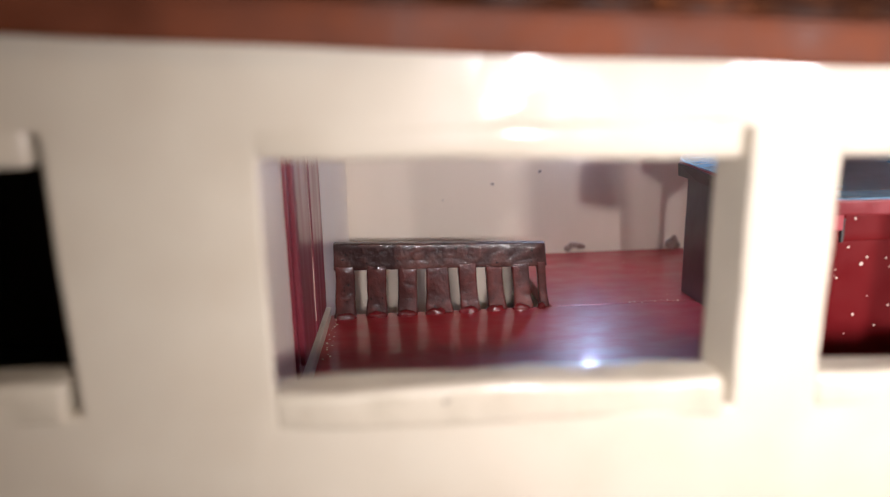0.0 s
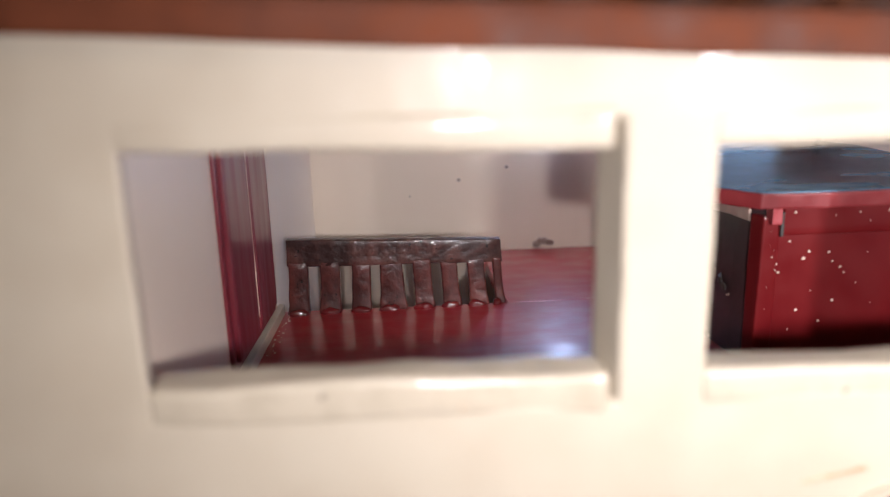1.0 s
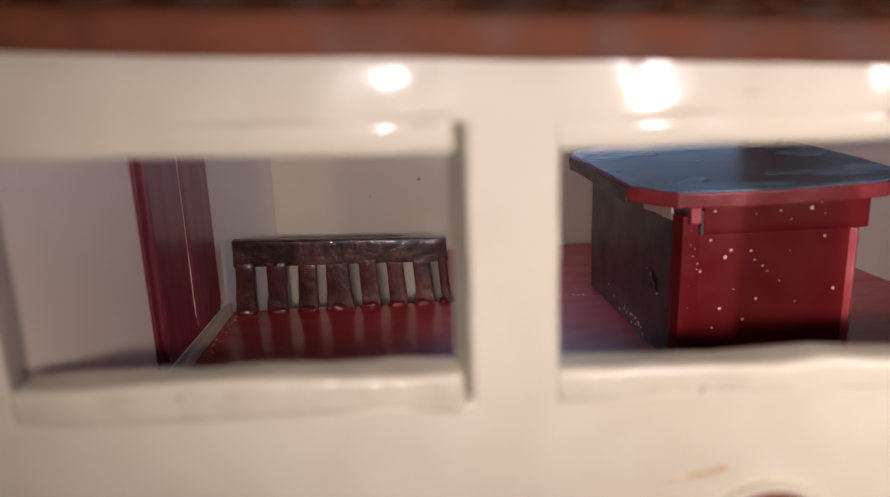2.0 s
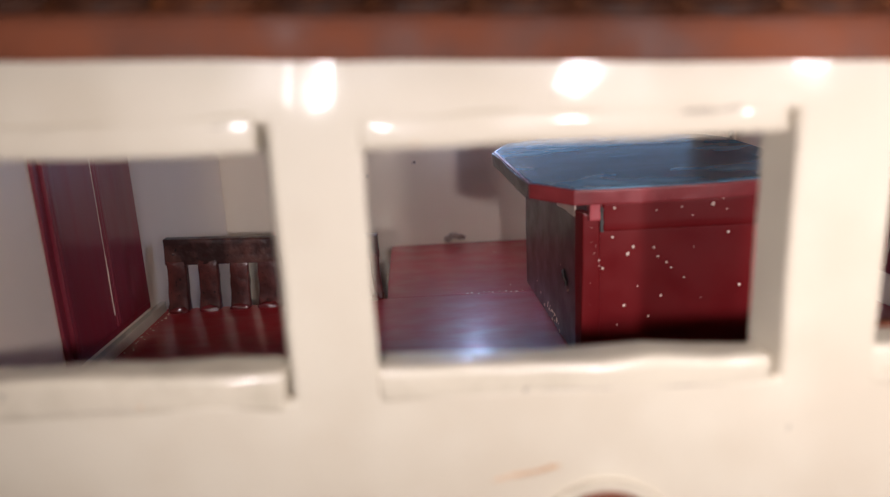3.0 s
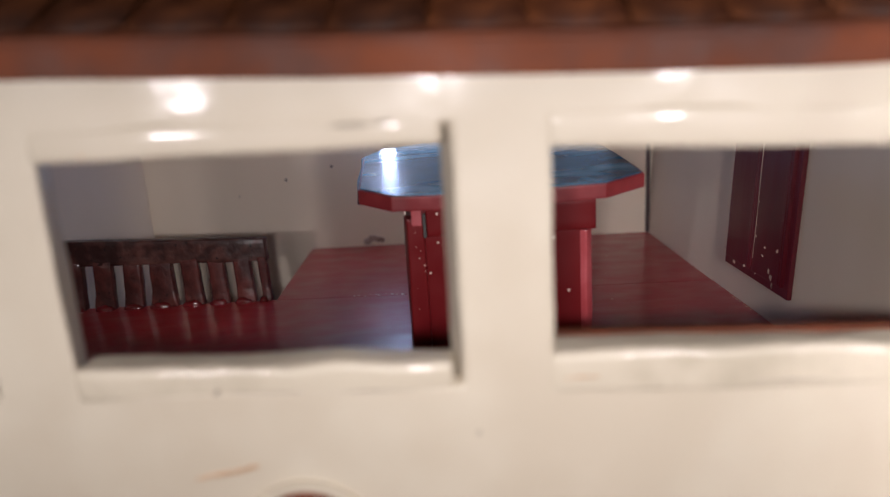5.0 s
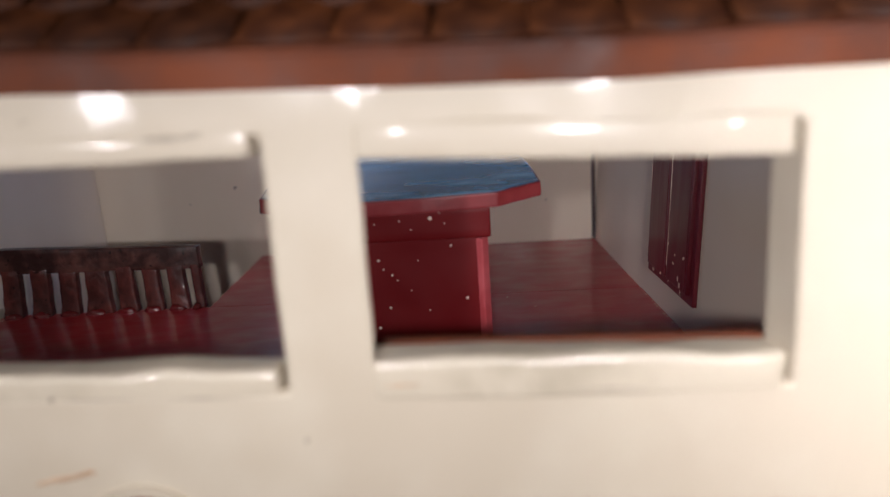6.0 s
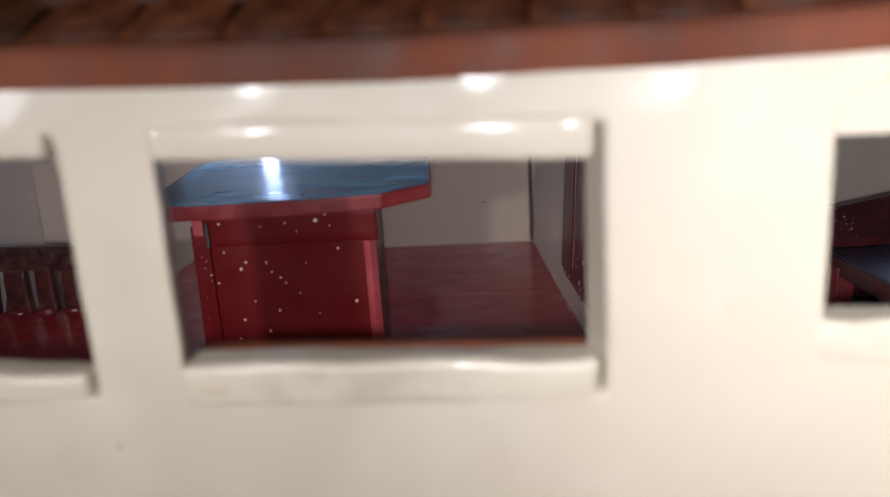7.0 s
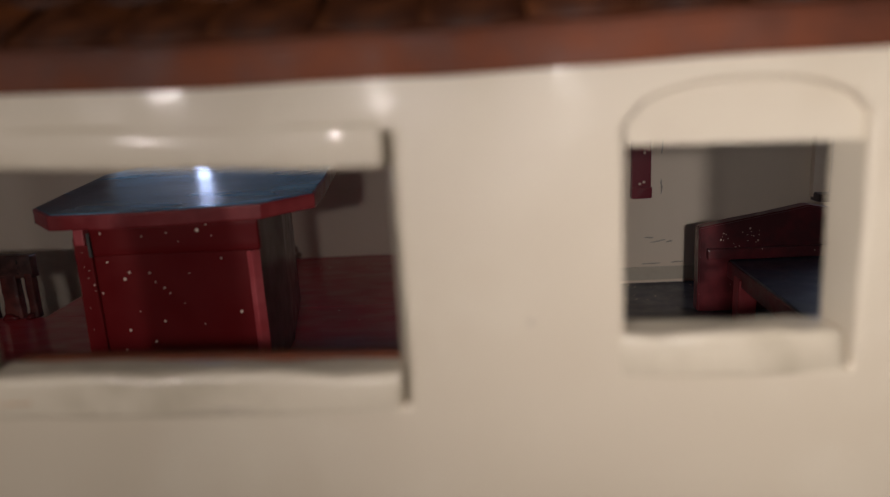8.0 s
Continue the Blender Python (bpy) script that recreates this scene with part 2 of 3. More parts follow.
# header and sill bars: bottom of the header left and right, top of the sill left and right
BARS = [(0.0612, 0.0612, 0.0355, 0.0355), (0.0613, 0.0600, 0.0327, 0.0319), (0.0598, 0.0596, 0.0314, 0.0304), (0.0584, 0.0560, 0.0312, 0.0299), (0.0573, 0.0567, 0.0342, 0.0336)]
for k, ((xl, xr, bl, br, tl, tr), (hl, hr, sl, sr)) in enumerate(zip(OPENINGS, BARS)):
    win = thing("window_%d" % (k + 1), at=(xl, FRONT, bl), kind="structure", category="window",
                label="open rectangular window with cream header and sill bars" if k < 4 else "small arched window recess with a cream header and sill")
    x1 = xr - 0.0012
    if k == 4:
        pts = [(xl + 0.0002, hl)] + [(xl + 0.0002 + (xr - xl - 0.0004) * i / 12, tl + ARCH * math.sqrt(max(0, 1 - (i / 6 - 1) ** 2))) for i in range(13)] + [(xr - 0.0002, hr)]
        bm = bmesh.new()
        fa = [bm.verts.new((x, FRONT + 0.0014, z)) for x, z in pts]
        fb = [bm.verts.new((x, FRONT + 0.0060, z)) for x, z in pts]
        bm.faces.new(fa), bm.faces.new(fb)
        for i in range(len(pts)):
            j = (i + 1) % len(pts)
            bm.faces.new((fa[i], fa[j], fb[j], fb[i]))
        part("header", bm, CREAM, win)
    else:
        y0, y1, xa = FRONT - 0.0001, FRONT + 0.0060, xl - 0.0008
        part("header", worn(hexa([(xa, y0, hl), (x1, y0, hr), (x1, y1, hr), (xa, y1, hl), (xa, y0, tl + 0.0014), (x1, y0, tr + 0.0014), (x1, y1, tr + 0.0014), (xa, y1, tl + 0.0014)], 0.0009), 0.00040, 110, 5, k), CREAM, win, smooth=True)
    y0, y1 = FRONT - 0.0001, FRONT + 0.0064
    xa, zl, zr = xl - 0.0008, bl - 0.0012, br - 0.0012
    part("sill", worn(hexa([(xa, y0, zl), (x1, y0, zr), (x1, y1, zr), (xa, y1, zl), (xa, y0, sl), (x1, y0, sr), (x1, y1, sr), (xa, y1, sl)], 0.0012, 3), 0.00065, 150, 6, k + 5), CREAM_TRIM, win, smooth=True)
    if k == 3:
        part("inner_ledge", worn(hexa([(xl, y1 + 0.0002, bl), (x1, y1 + 0.0002, br), (x1, INNER + 0.002, br), (xl, INNER + 0.002, bl), (xl, y1 + 0.0002, sl + 0.0001), (x1, y1 + 0.0002, sr + 0.0001), (x1, INNER + 0.002, sr + 0.0001), (xl, INNER + 0.002, sl + 0.0001)], 0.0003), 0.00012, 200, 1, k), FASCIA, win, "brown-red painted inner ledge", smooth=True)

# the arched window of the storey below: only its crown shows
low = thing("window_6", at=(0.0735, FRONT, -0.02), kind="structure", category="window", label="arched red-brown lower window with a cream moulding")
for name, r0, r1, deep, mat in (("moulding", 0.0089, 0.0105, 0.0008, CREAM_TRIM), ("panel", 0.0, 0.0089, 0.0006, LOW_RED)):
    bm = bmesh.new()
    outer = [(0.0735 + r1 * math.cos(a), 0.0031 + r1 * math.sin(a)) for a in [math.pi * i / 24 for i in range(25)]]
    outer = [(0.0735 + r1, -0.02)] + outer + [(0.0735 - r1, -0.02)]
    inner = [(0.0735 + r0 * math.cos(a), 0.0031 + r0 * math.sin(a)) for a in [math.pi * i / 24 for i in range(25)]]
    inner = [(0.0735 + r0, -0.02)] + inner + [(0.0735 - r0, -0.02)]
    for y in (FRONT - deep, FRONT + 0.0004):
        vo = [bm.verts.new((x, y, z)) for x, z in outer]
        if r0:
            vi = [bm.verts.new((x, y, z)) for x, z in inner]
            for i in range(len(vo) - 1):
                bm.faces.new((vo[i], vo[i + 1], vi[i + 1], vi[i]))
        else:
            bm.faces.new(vo)
    loops = [e for e in bm.edges if len(e.link_faces) == 1]
    bmesh.ops.bridge_loops(bm, edges=loops) if not r0 else None
    if r0:
        vs = bm.verts[:]
        count = len(outer)
        for ring in (0, count):
            for i in range(count - 1):
                bm.faces.new((vs[ring + i], vs[ring + i + 1], vs[ring + 2 * count + i + 1], vs[ring + 2 * count + i]))
    part(name, bm, mat, low, smooth=False)

# scuffs and specks of the enamel
SMUDGES = [
    (0.0628, 0.0150, 0.0098, 9, 0.0009, SCUFF), (0.0655, 0.0155, 0.0040, 16, 0.0011, SCUFF), (0.0598, 0.0145, 0.0040, 14, 0.0006, SCUFF),
    (0.1810, 0.0362, 0.0013, 70, 0.0008, GRIME), (-0.0048, 0.0306, 0.0012, 80, 0.0009, GRIME), (0.0125, 0.0281, 0.0009, 0, 0.0006, SCUFF),
    (0.1130, 0.0275, 0.0066, 2, 0.0007, SCUFF), (0.0846, 0.0627, 0.0080, 0, 0.0008, GRIME), (0.0885, 0.0629, 0.0035, 5, 0.0006, GRIME),
    (0.0065, 0.0641, 0.0085, 0, 0.0005, GRIME), (0.0278, 0.0637, 0.0050, 2, 0.0005, GRIME), (0.0502, 0.0606, 0.0011, 0, 0.0007, SCUFF),
    (0.0672, 0.0659, 0.0018, 20, 0.0005, GRIME),
    (0.0631, 0.0275, 0.0012, 60, 0.0008, GRIME), (0.0987, 0.0197, 0.0013, 60, 0.0008, GRIME),
    # thin grey lines drawn along the lower edges of the sills
    (0.0700, 0.0272, 0.0110, -2, 0.0004, GRIME), (0.0850, 0.0268, 0.0120, -1, 0.0004, GRIME), (0.0050, 0.0279, 0.0160, -1, 0.0004, GRIME), (0.1400, 0.0258, 0.0150, -1, 0.0004, GRIME),
]
for sx, sz, length, tilt, wide, stain in SMUDGES:
    bm = bmesh.new()
    bmesh.ops.create_icosphere(bm, subdivisions=3, radius=1.0)
    for v in bm.verts:
        w = 0.7 + 1.1 * noise.noise(v.co * 2.5 + Vector((sx * 900, 0, 0)))
        x, z = v.co.x * length / 2, v.co.z * wide / 2 * w
        c, s = math.cos(radians(tilt)), math.sin(radians(tilt))
        v.co = Vector((sx + x * c - z * s, FRONT + 0.0001 + v.co.y * 0.0004, sz + x * s + z * c))
    part("scuff", bm, stain, wall_front, smooth=True)

# ---- inside: the saloon ----
BACK = 0.2435
floor = thing("floor", at=(0.07, 0.15, 0.0), kind="structure", label="glossy dark red painted floor of two boards", category="floor")
part("board", worn(prism([(-0.036, INNER + 0.0005), (0.181, INNER + 0.0005), (0.1745, 0.1790), (0.080, 0.1786), (-0.0325, 0.1805)], -0.005, 0.0, 0.0003), 0.00008, 60, 3), FLOOR_RED, floor)
part("board", worn(prism([(0.0375, 0.1800), (0.080, 0.1794), (0.1745, 0.1797), (0.1705, BACK), (0.0362, BACK)], -0.005, -0.0002, 0.0003), 0.00016, 90, 3, 3), FLOOR_RED, floor)

def back_wall():
    """The back wall, in pieces round the small opening high up."""
    x0, x1, y0, y1, z0, z1 = -0.040, 0.180, BACK + 0.0005, BACK + 0.0080, -0.055, 0.066
    wx0, wx1, wz0, wz1 = 0.0300, 0.1550, 0.0500, 0.0630
    return join(worn(block(x0, x1, y0, y1, z0, wz0), 0.0002, 40, 4), block(x0, x1, y0, y1, wz1, z1), block(x0, wx0, y0, y1, wz0, wz1), block(wx1, x1, y0, y1, wz0, wz1))


# unseen glowing sheet, added so the counter top gets a broad blue sheen
BACK_GLOW = bpy.data.materials.new("blue_back_glow")
BACK_GLOW.use_nodes = True
BACK_GLOW.node_tree.nodes["Principled BSDF"].inputs["Base Color"].default_value = (0.3, 0.4, 0.55, 1)
BACK_GLOW.node_tree.nodes["Principled BSDF"].inputs["Emission Color"].default_value = (0.30, 0.56, 0.95, 1)
BACK_GLOW.node_tree.nodes["Principled BSDF"].inputs["Emission Strength"].default_value = 2.0
thing("backdrop", bm=block(0.028, 0.157, BACK + 0.0065, BACK + 0.0075, 0.049, 0.064), mat=BACK_GLOW, kind="structure", label="unseen pale blue glow added behind the high opening", category="backdrop")
thing("wall_back", bm=back_wall(), mat=CREAM_IN, kind="structure", label="cream painted back wall with small dark specks", category="wall")
thing("wall_left", bm=prism([(-0.0345, INNER + 0.0005), (-0.0322, 0.150), (-0.0310, 0.180), (-0.0262, BACK), (-0.044, BACK), (-0.044, INNER + 0.0005)], -0.055, 0.066), mat=CREAM_IN, kind="structure", label="cream painted side wall behind a red door", category="wall")
right_side = prism([(0.1797, INNER + 0.0005), (0.1748, 0.138), (0.1712, 0.195), (0.1686, BACK), (0.1935, BACK), (0.1935, INNER + 0.0005)], -0.055, 0.066)
for v in right_side.verts:
    # the inner face leans outward a little
    if v.co.x < 0.190:
        v.co.x += 0.05 * v.co.z
    else:
        v.co.x = 0.187
thing("wall_right", bm=right_side, mat=CREAM_IN, kind="structure", label="cream painted side wall with a red shutter", category="wall")
thing("ceiling", bm=block(-0.149, 0.359, INNER + 0.0005, 0.2515, 0.0662, 0.0700), mat=CREAM_IN, kind="structure", label="cream ceiling panel", category="ceiling")
# solid dark strip laid where the walls leave a dark gap
thing("corner_gap_strip", bm=block(0.1676, 0.1690, BACK - 0.0010, BACK + 0.0006, 0.0, 0.066, 0.0002), mat=DARK_RED, kind="structure", label="dark strip put in for the dark gap in the corner of the walls", category="trim")
thing("baseboard", bm=worn(prism([(-0.0343, INNER + 0.001), (-0.0320, 0.150), (-0.0308, 0.179), (-0.0290, 0.179), (-0.0300, 0.150), (-0.0322, INNER + 0.001)], -0.0002, 0.0030, 0.0004), 0.0003, 160, 2), mat=CREAM_TRIM, kind="structure", label="rough cream baseboard strip along the side wall", category="baseboard")

# specks on the back wall and the knot of old glue at its foot
for sx, sz, r in ((0.0288, 0.0277, 0.0006), (0.0470, 0.0320, 0.0006), (0.104, 0.030, 0.0004), (0.010, 0.022, 0.0003), (0.150, 0.016, 0.0004)):
    part("speck", drop(sx, BACK + 0.0003, sz, r), DARK_RED, bpy.data.objects["wall_back"])
GLUE = material("old_glue", (0.40, 0.30, 0.25), (0.20, 0.12, 0.09), rough=0.4, bump=0.4, grain=900)
for at, lumps in ((0.0612, ((-0.0026, -0.0002, 0.0015), (-0.0012, 0.0008, 0.0014), (0.0004, 0.0010, 0.0015), (0.0020, 0.0006, 0.0014), (0.0034, 0.0002, 0.0010))), (0.0995, ((0.0, 0.0, 0.0022), (0.0018, 0.0018, 0.0016), (0.0030, -0.0006, 0.0016)))):
    knot = join(*[drop(at + dx, BACK + 0.0002, 0.0016 + dz, r) for dx, dz, r in lumps])
    thing("glue_knot", bm=worn(knot, 0.0005, 420, 1, at), mat=GLUE, label="lump of old brown glue at the foot of the wall", category="glue", smooth=True)


def leaf_door(name, x_at, y0, y1, z0, z1, side, label, kind_of, flecks, tilt=0.0):
    """A framed two-leaf door or shutter lying against a side wall; side is +1 where its face looks to +x."""
    t = 0.0022 * side
    ob = thing(name, at=((x_at(y0) + x_at(y1)) / 2, (y0 + y1) / 2, z0), kind="structure", label=label, category=kind_of)
    ym = (y0 + y1) / 2

    def slab(ya, yb, za, zb, depth, back=0.0):
        pts = [(x_at(ya) + back * side, ya), (x_at(yb) + back * side, yb), (x_at(yb) + t * depth, yb), (x_at(ya) + t * depth, ya)]
        bm = worn(prism(pts, za, zb, 0.0003), 0.00014, 200, 1, ya * 100)
        for v in bm.verts:
            v.co.x += tilt * v.co.z
        return bm

    part("frame", slab(y0, y1, z0, z1, 0.55), DOOR_RED, ob)
    gap = 0.0005
    for ya, yb in ((y0 + 0.0022, ym - gap), (ym + gap, y1 - 0.0022)):
        lf = part("leaf", slab(ya, yb, z0 + 0.0025, z1 - 0.002, 1.0, 0.0008), DOOR_RED, ob)
        part("moulding", slab(ya + 0.0008, ya + 0.0024, z0 + 0.003, z1 - 0.0025, 1.08, 0.0010), DOOR_RED, lf)
        part("worn_edge", worn(slab(yb - 0.00035, yb - 0.0001, z0 + 0.006, z1 - 0.003, 1.04, 0.0012), 0.00012, 700, 3, ya * 50), DROP, lf, "pale edge where the red paint has worn off")
    for fy, fz, r in flecks:
        part("paint_and_glint_fleck", worn(drop(x_at(fy) + t * 1.02 + tilt * fz, fy, fz, r * 0.8, "x"), r * 0.8, 900), DROP, ob)
    return ob


leaf_door("door_1", lambda y: -0.0322 + 0.04 * (y - 0.150), 0.1245, 0.1705, 0.0042, 0.0600, 1, "closed dark red two-leaf door in the side wall", "door", ())
leaf_door("door_2", lambda y: 0.1748 - 0.0632 * (y - 0.138), 0.1330, 0.1690, 0.0088, 0.0620, -1, "closed dark red shutter with chipped paint flecks", "shutter",
          ((0.1400, 0.0125, 0.0010), (0.1412, 0.0140, 0.0008), (0.1392, 0.0108, 0.0009), (0.1450, 0.0168, 0.0006), (0.1442, 0.0190, 0.0005), (0.1380, 0.0200, 0.0005), (0.1500, 0.0240, 0.0004), (0.1370, 0.0280, 0.0005), (0.1545, 0.0115, 0.0006), (0.1610, 0.0110, 0.0007), (0.1660, 0.0118, 0.0005), (0.1480, 0.0112, 0.0005), (0.1670, 0.0135, 0.0004), (0.1495, 0.0300, 0.0004), (0.1497, 0.0210, 0.0005)), 0.05)

# ---- railing round the stair well ----
rail = thing("railing", at=(0.004, 0.180, 0.0), label="brown-black varnished slatted railing at the stair well", category="railing")


def lean(x0, x1, z0, z1, deep=0.0030, bevel=0.0005):
    """A block in the leaning plane of the railing; widths spread slightly to the foot."""
    def at(x, z, y):
        z = z * (1.0 + 0.035 - 0.115 * (x + 0.027) / 0.061)
        x = x + 0.0010 * (x + 0.027) / 0.061
        return (x + 0.06 * (0.021 - z) * (1 if x > 0.004 else -0.35), 0.1800 + 0.002 * (x - 0.0) / 0.06 - 0.10 * (0.021 - z) + y, z)
    return hexa([at(x0, z0, 0), at(x1, z0, 0), at(x1, z0, deep), at(x0, z0, deep), at(x0, z1, 0), at(x1, z1, 0), at(x1, z1, deep), at(x0, z1, deep)], bevel)


part("top_rail", worn(lean(-0.0274, 0.0344, 0.0136, 0.0212, 0.0036, 0.0003), 0.00022, 300, 4), RAIL, rail, "thick top rail with blistered varnish", smooth=True)
for i, (a, b) in enumerate(((-0.0270, -0.0215), (-0.0180, -0.0124), (-0.0089, -0.0036), (-0.0007, 0.0050), (0.0080, 0.0132), (0.0162, 0.0210), (0.0240, 0.0290), (0.0316, 0.0340))):
    bm = lean(a - 0.0001, b, 0.0, 0.0150, 0.0028, 0.0005)
    bmesh.ops.subdivide_edges(bm, edges=[e for e in bm.edges if e.calc_length() > 0.006], cuts=5, use_grid_fill=True)
    for v in bm.verts:
        low = max(0.0, 1 - v.co.z / 0.0060) ** 2
        v.co.x += (v.co.x - (a + b) / 2 - 0.0006 * (1 if a > 0 else 0)) * 0.14 * low
        v.co.y -= 0.0005 * low
    sl = part("slat", worn(bm, 0.00026, 330, 1, i), SLAT, rail, smooth=True)
    foot = bmesh.new()
    bmesh.ops.create_icosphere(foot, subdivisions=3, radius=1.0)
    for v in foot.verts:
        v.co = Vector(((a + b) / 2 + 0.06 * 0.02 * (1 if a > 0 else -0.35) + v.co.x * (b - a) * 0.56, 0.1775 + 0.033 * (a + b) / 2 + v.co.y * 0.0012, 0.0002 + v.co.z * 0.0016))
    part("foot", worn(foot, 0.00045, 600, 0, i), GLOSS_RED, sl, "glossy red paint gathered at the foot", smooth=True)

# ---- counter ----
counter = thing("counter", at=(0.104, 0.155, 0.0), label="dark red counter with a blue brushed top and paint drops", category="counter")


def top_z(x, y):
    return 0.0424 + 0.0022 * (y - 0.126) / 0.04 + 0.0006 * (x - 0.074) / 0.064


outline = [(0.0742, 0.1275), (0.0825, 0.1188), (0.0960, 0.1176), (0.1120, 0.1176), (0.1285, 0.1195), (0.1384, 0.1275), (0.1378, 0.1420), (0.1352, 0.1690), (0.1300, 0.1765), (0.1080, 0.1850), (0.0860, 0.1850), (0.0745, 0.1780), (0.0704, 0.1680)]
part("top", worn(prism([(x - (x - 0.105) * 0.012, y - (y - 0.15) * 0.016) for x, y in outline], lambda x, y: top_z(x, y) - 0.0008, top_z, 0.00012), 0.00014, 120, 2), BLUE, counter, "blue brushed glossy counter top", smooth=False)
part("top_edge", worn(prism([(x + (x - 0.105) * 0.006, y + (y - 0.15) * 0.006) for x, y in outline], lambda x, y: top_z(x, y) - 0.0036, lambda x, y: top_z(x, y) - 0.0002, 0.0004), 0.00018, 200, 1), RIM_RED, counter, "glossy red rim of the counter top, lightened for its sheen")
part("edge_strip", worn(prism([(0.0737, 0.1278), (0.0699, 0.1680), (0.0712, 0.1680), (0.0748, 0.1278)], lambda x, y: top_z(x, y) - 0.0040, lambda x, y: top_z(x, y) - 0.0005, 0.0003), 0.00045, 380, 3), DARK_RED, counter, "dark ragged edge of the top")
body = [(0.0862, 0.1240), (0.1250, 0.1252), (0.1240, 0.1500), (0.1165, 0.1880), (0.0815, 0.1880), (0.0832, 0.1500), (0.0846, 0.1270)]
part("side_panel", worn(prism([(x, y + 0.0006) for x, y in body], 0.0, 0.0392, 0.0004), 0.0002, 150, 3), DARK_RED, counter, "dark red side panels, their colour darkened for the shade on them")
part("front_panel", worn(block(0.0868, 0.1240, 0.1230, 0.1252, 0.0, 0.0395, 0.0003), 0.00012, 90, 3, 2), RED, counter, smooth=True)
part("front_rail", worn(block(0.0894, 0.1268, 0.1218, 0.1238, 0.0318, 0.0394, 0.0004), 0.00016, 150, 3), RED, counter, smooth=True)
part("post", worn(hexa([(0.1222, 0.1236, 0), (0.1246, 0.1222, 0), (0.1262, 0.1240, 0), (0.1240, 0.1256, 0), (0.1222, 0.1236, 0.0316), (0.1246, 0.1222, 0.0316), (0.1262, 0.1240, 0.0316), (0.1240, 0.1256, 0.0316)], 0.0004), 0.0002, 200, 2), POST_RED, counter, "corner post in a red lightened for the light on it")
part("post", worn(hexa([(0.0840, 0.1262, 0), (0.0848, 0.1222, 0), (0.0890, 0.1222, 0), (0.0890, 0.1256, 0), (0.0840, 0.1262, 0.0362), (0.0850, 0.1222, 0.0362), (0.0888, 0.1222, 0.0346), (0.0890, 0.1256, 0.0362)], 0.0004), 0.0002, 200, 2, 3), RED, counter)
# worn corner of the post, the slot beside the bracket, the gouge and the scratches of the side
for x, z, r in ((0.0880, 0.0286, 6), (0.0879, 0.0270, 8), (0.0881, 0.0254, 9), (0.0880, 0.0240, 7), (0.0864, 0.0296, 5), (0.0862, 0.0330, 5), (0.0872, 0.0200, 4), (0.0866, 0.0150, 4)):
    part("chip", worn(drop(x + 0.0006 * math.sin(z * 9000), 0.1220, z, r * 0.000022), r * 0.00003, 1500), DROP, counter)
# solid black block set on the rail for the shade inside a gap
part("slot", worn(block(0.0886, 0.0893, 0.1214, 0.1222, 0.0318, 0.0372, 0.0002), 0.0002, 400, 2), BLACK, counter, "black block for the shade in the gap beside the bracket")


def side_x(y):
    return 0.0832 + (0.150 - y) * 0.0609 if y < 0.150 else 0.0832 - (y - 0.150) * 0.0447


# black lumps laid on the panel in place of a hollow's shade
part("gouge", worn(join(drop(side_x(0.1385) - 0.0002, 0.1385, 0.0172, 0.0016, "x"), drop(side_x(0.1365) - 0.0002, 0.1365, 0.0160, 0.0013, "x")), 0.0006, 500, 1), BLACK, counter, "black lumps for the shade in a gouge of the side panel")
for y, z, r in ((0.1340, 0.0147, 5), (0.1350, 0.0143, 4), (0.1410, 0.0190, 3)):
    part("chip", worn(drop(side_x(y) - 0.0002, y, z, r * 0.00008, "x"), 0.0002, 900), DROP, counter)
bare = hexa([(side_x(y) - dx, y, z) for dx, z in ((0.0005, 0), (0.0, 0)) for y, z in ((0.1272, 0.0345), (0.1440, 0.0335), (0.1440, 0.0352), (0.1272, 0.0372))], 0.0001)
part("bare_edge", worn(bare, 0.0005, 420, 3, 4), DROP, counter, "bare pale wood at the top edge of the side panel")
for k in range(15):
    y = 0.1420 + 0.0010 * k
    part("scratch", worn(drop(side_x(y) - 0.0002, y, 0.0012 + 0.0016 * abs(math.sin(k * 1.3)) + 0.00012 * k, 0.0003 + 0.0002 * (k % 3 == 0), "x"), 0.0003, 900), DROP, counter)
part("bracket", worn(block(0.0861, 0.0886, 0.1208, 0.1236, 0.0346, 0.0392, 0.0003), 0.0002, 300, 1), POST_RED, counter, "pale red bracket under the top")
for x, z, r in ((0.0917, 0.0302, 5), (0.0952, 0.0262, 8), (0.0964, 0.0277, 6), (0.1010, 0.0274, 6), (0.1039, 0.0238, 5), (0.1029, 0.0160, 6), (0.0945, 0.0141, 6), (0.1001, 0.0112, 5), (0.1176, 0.0300, 6), (0.1207, 0.0176, 7), (0.0896, 0.0231, 5), (0.1020, 0.0252, 4), (0.1050, 0.0225, 4), (0.1100, 0.0270, 3), (0.0975, 0.0185, 3), (0.1120, 0.0150, 3), (0.1080, 0.0200, 3), (0.0930, 0.0095, 4)):
    part("paint_drop", worn(drop(x, 0.1229, z, r * 0.000062), r * 0.00002, 1500), DROP, counter)
for x, z, r in ((0.1134, 0.0368, 8), (0.0918, 0.0370, 5), (0.1065, 0.0365, 4), (0.1155, 0.0380, 4), (0.1165, 0.0355, 3), (0.1090, 0.0345, 3), (0.1010, 0.0360, 3)):
    part("paint_drop", worn(drop(x, 0.1217, z, r * 0.000062), r * 0.00002, 1500), DROP, counter)
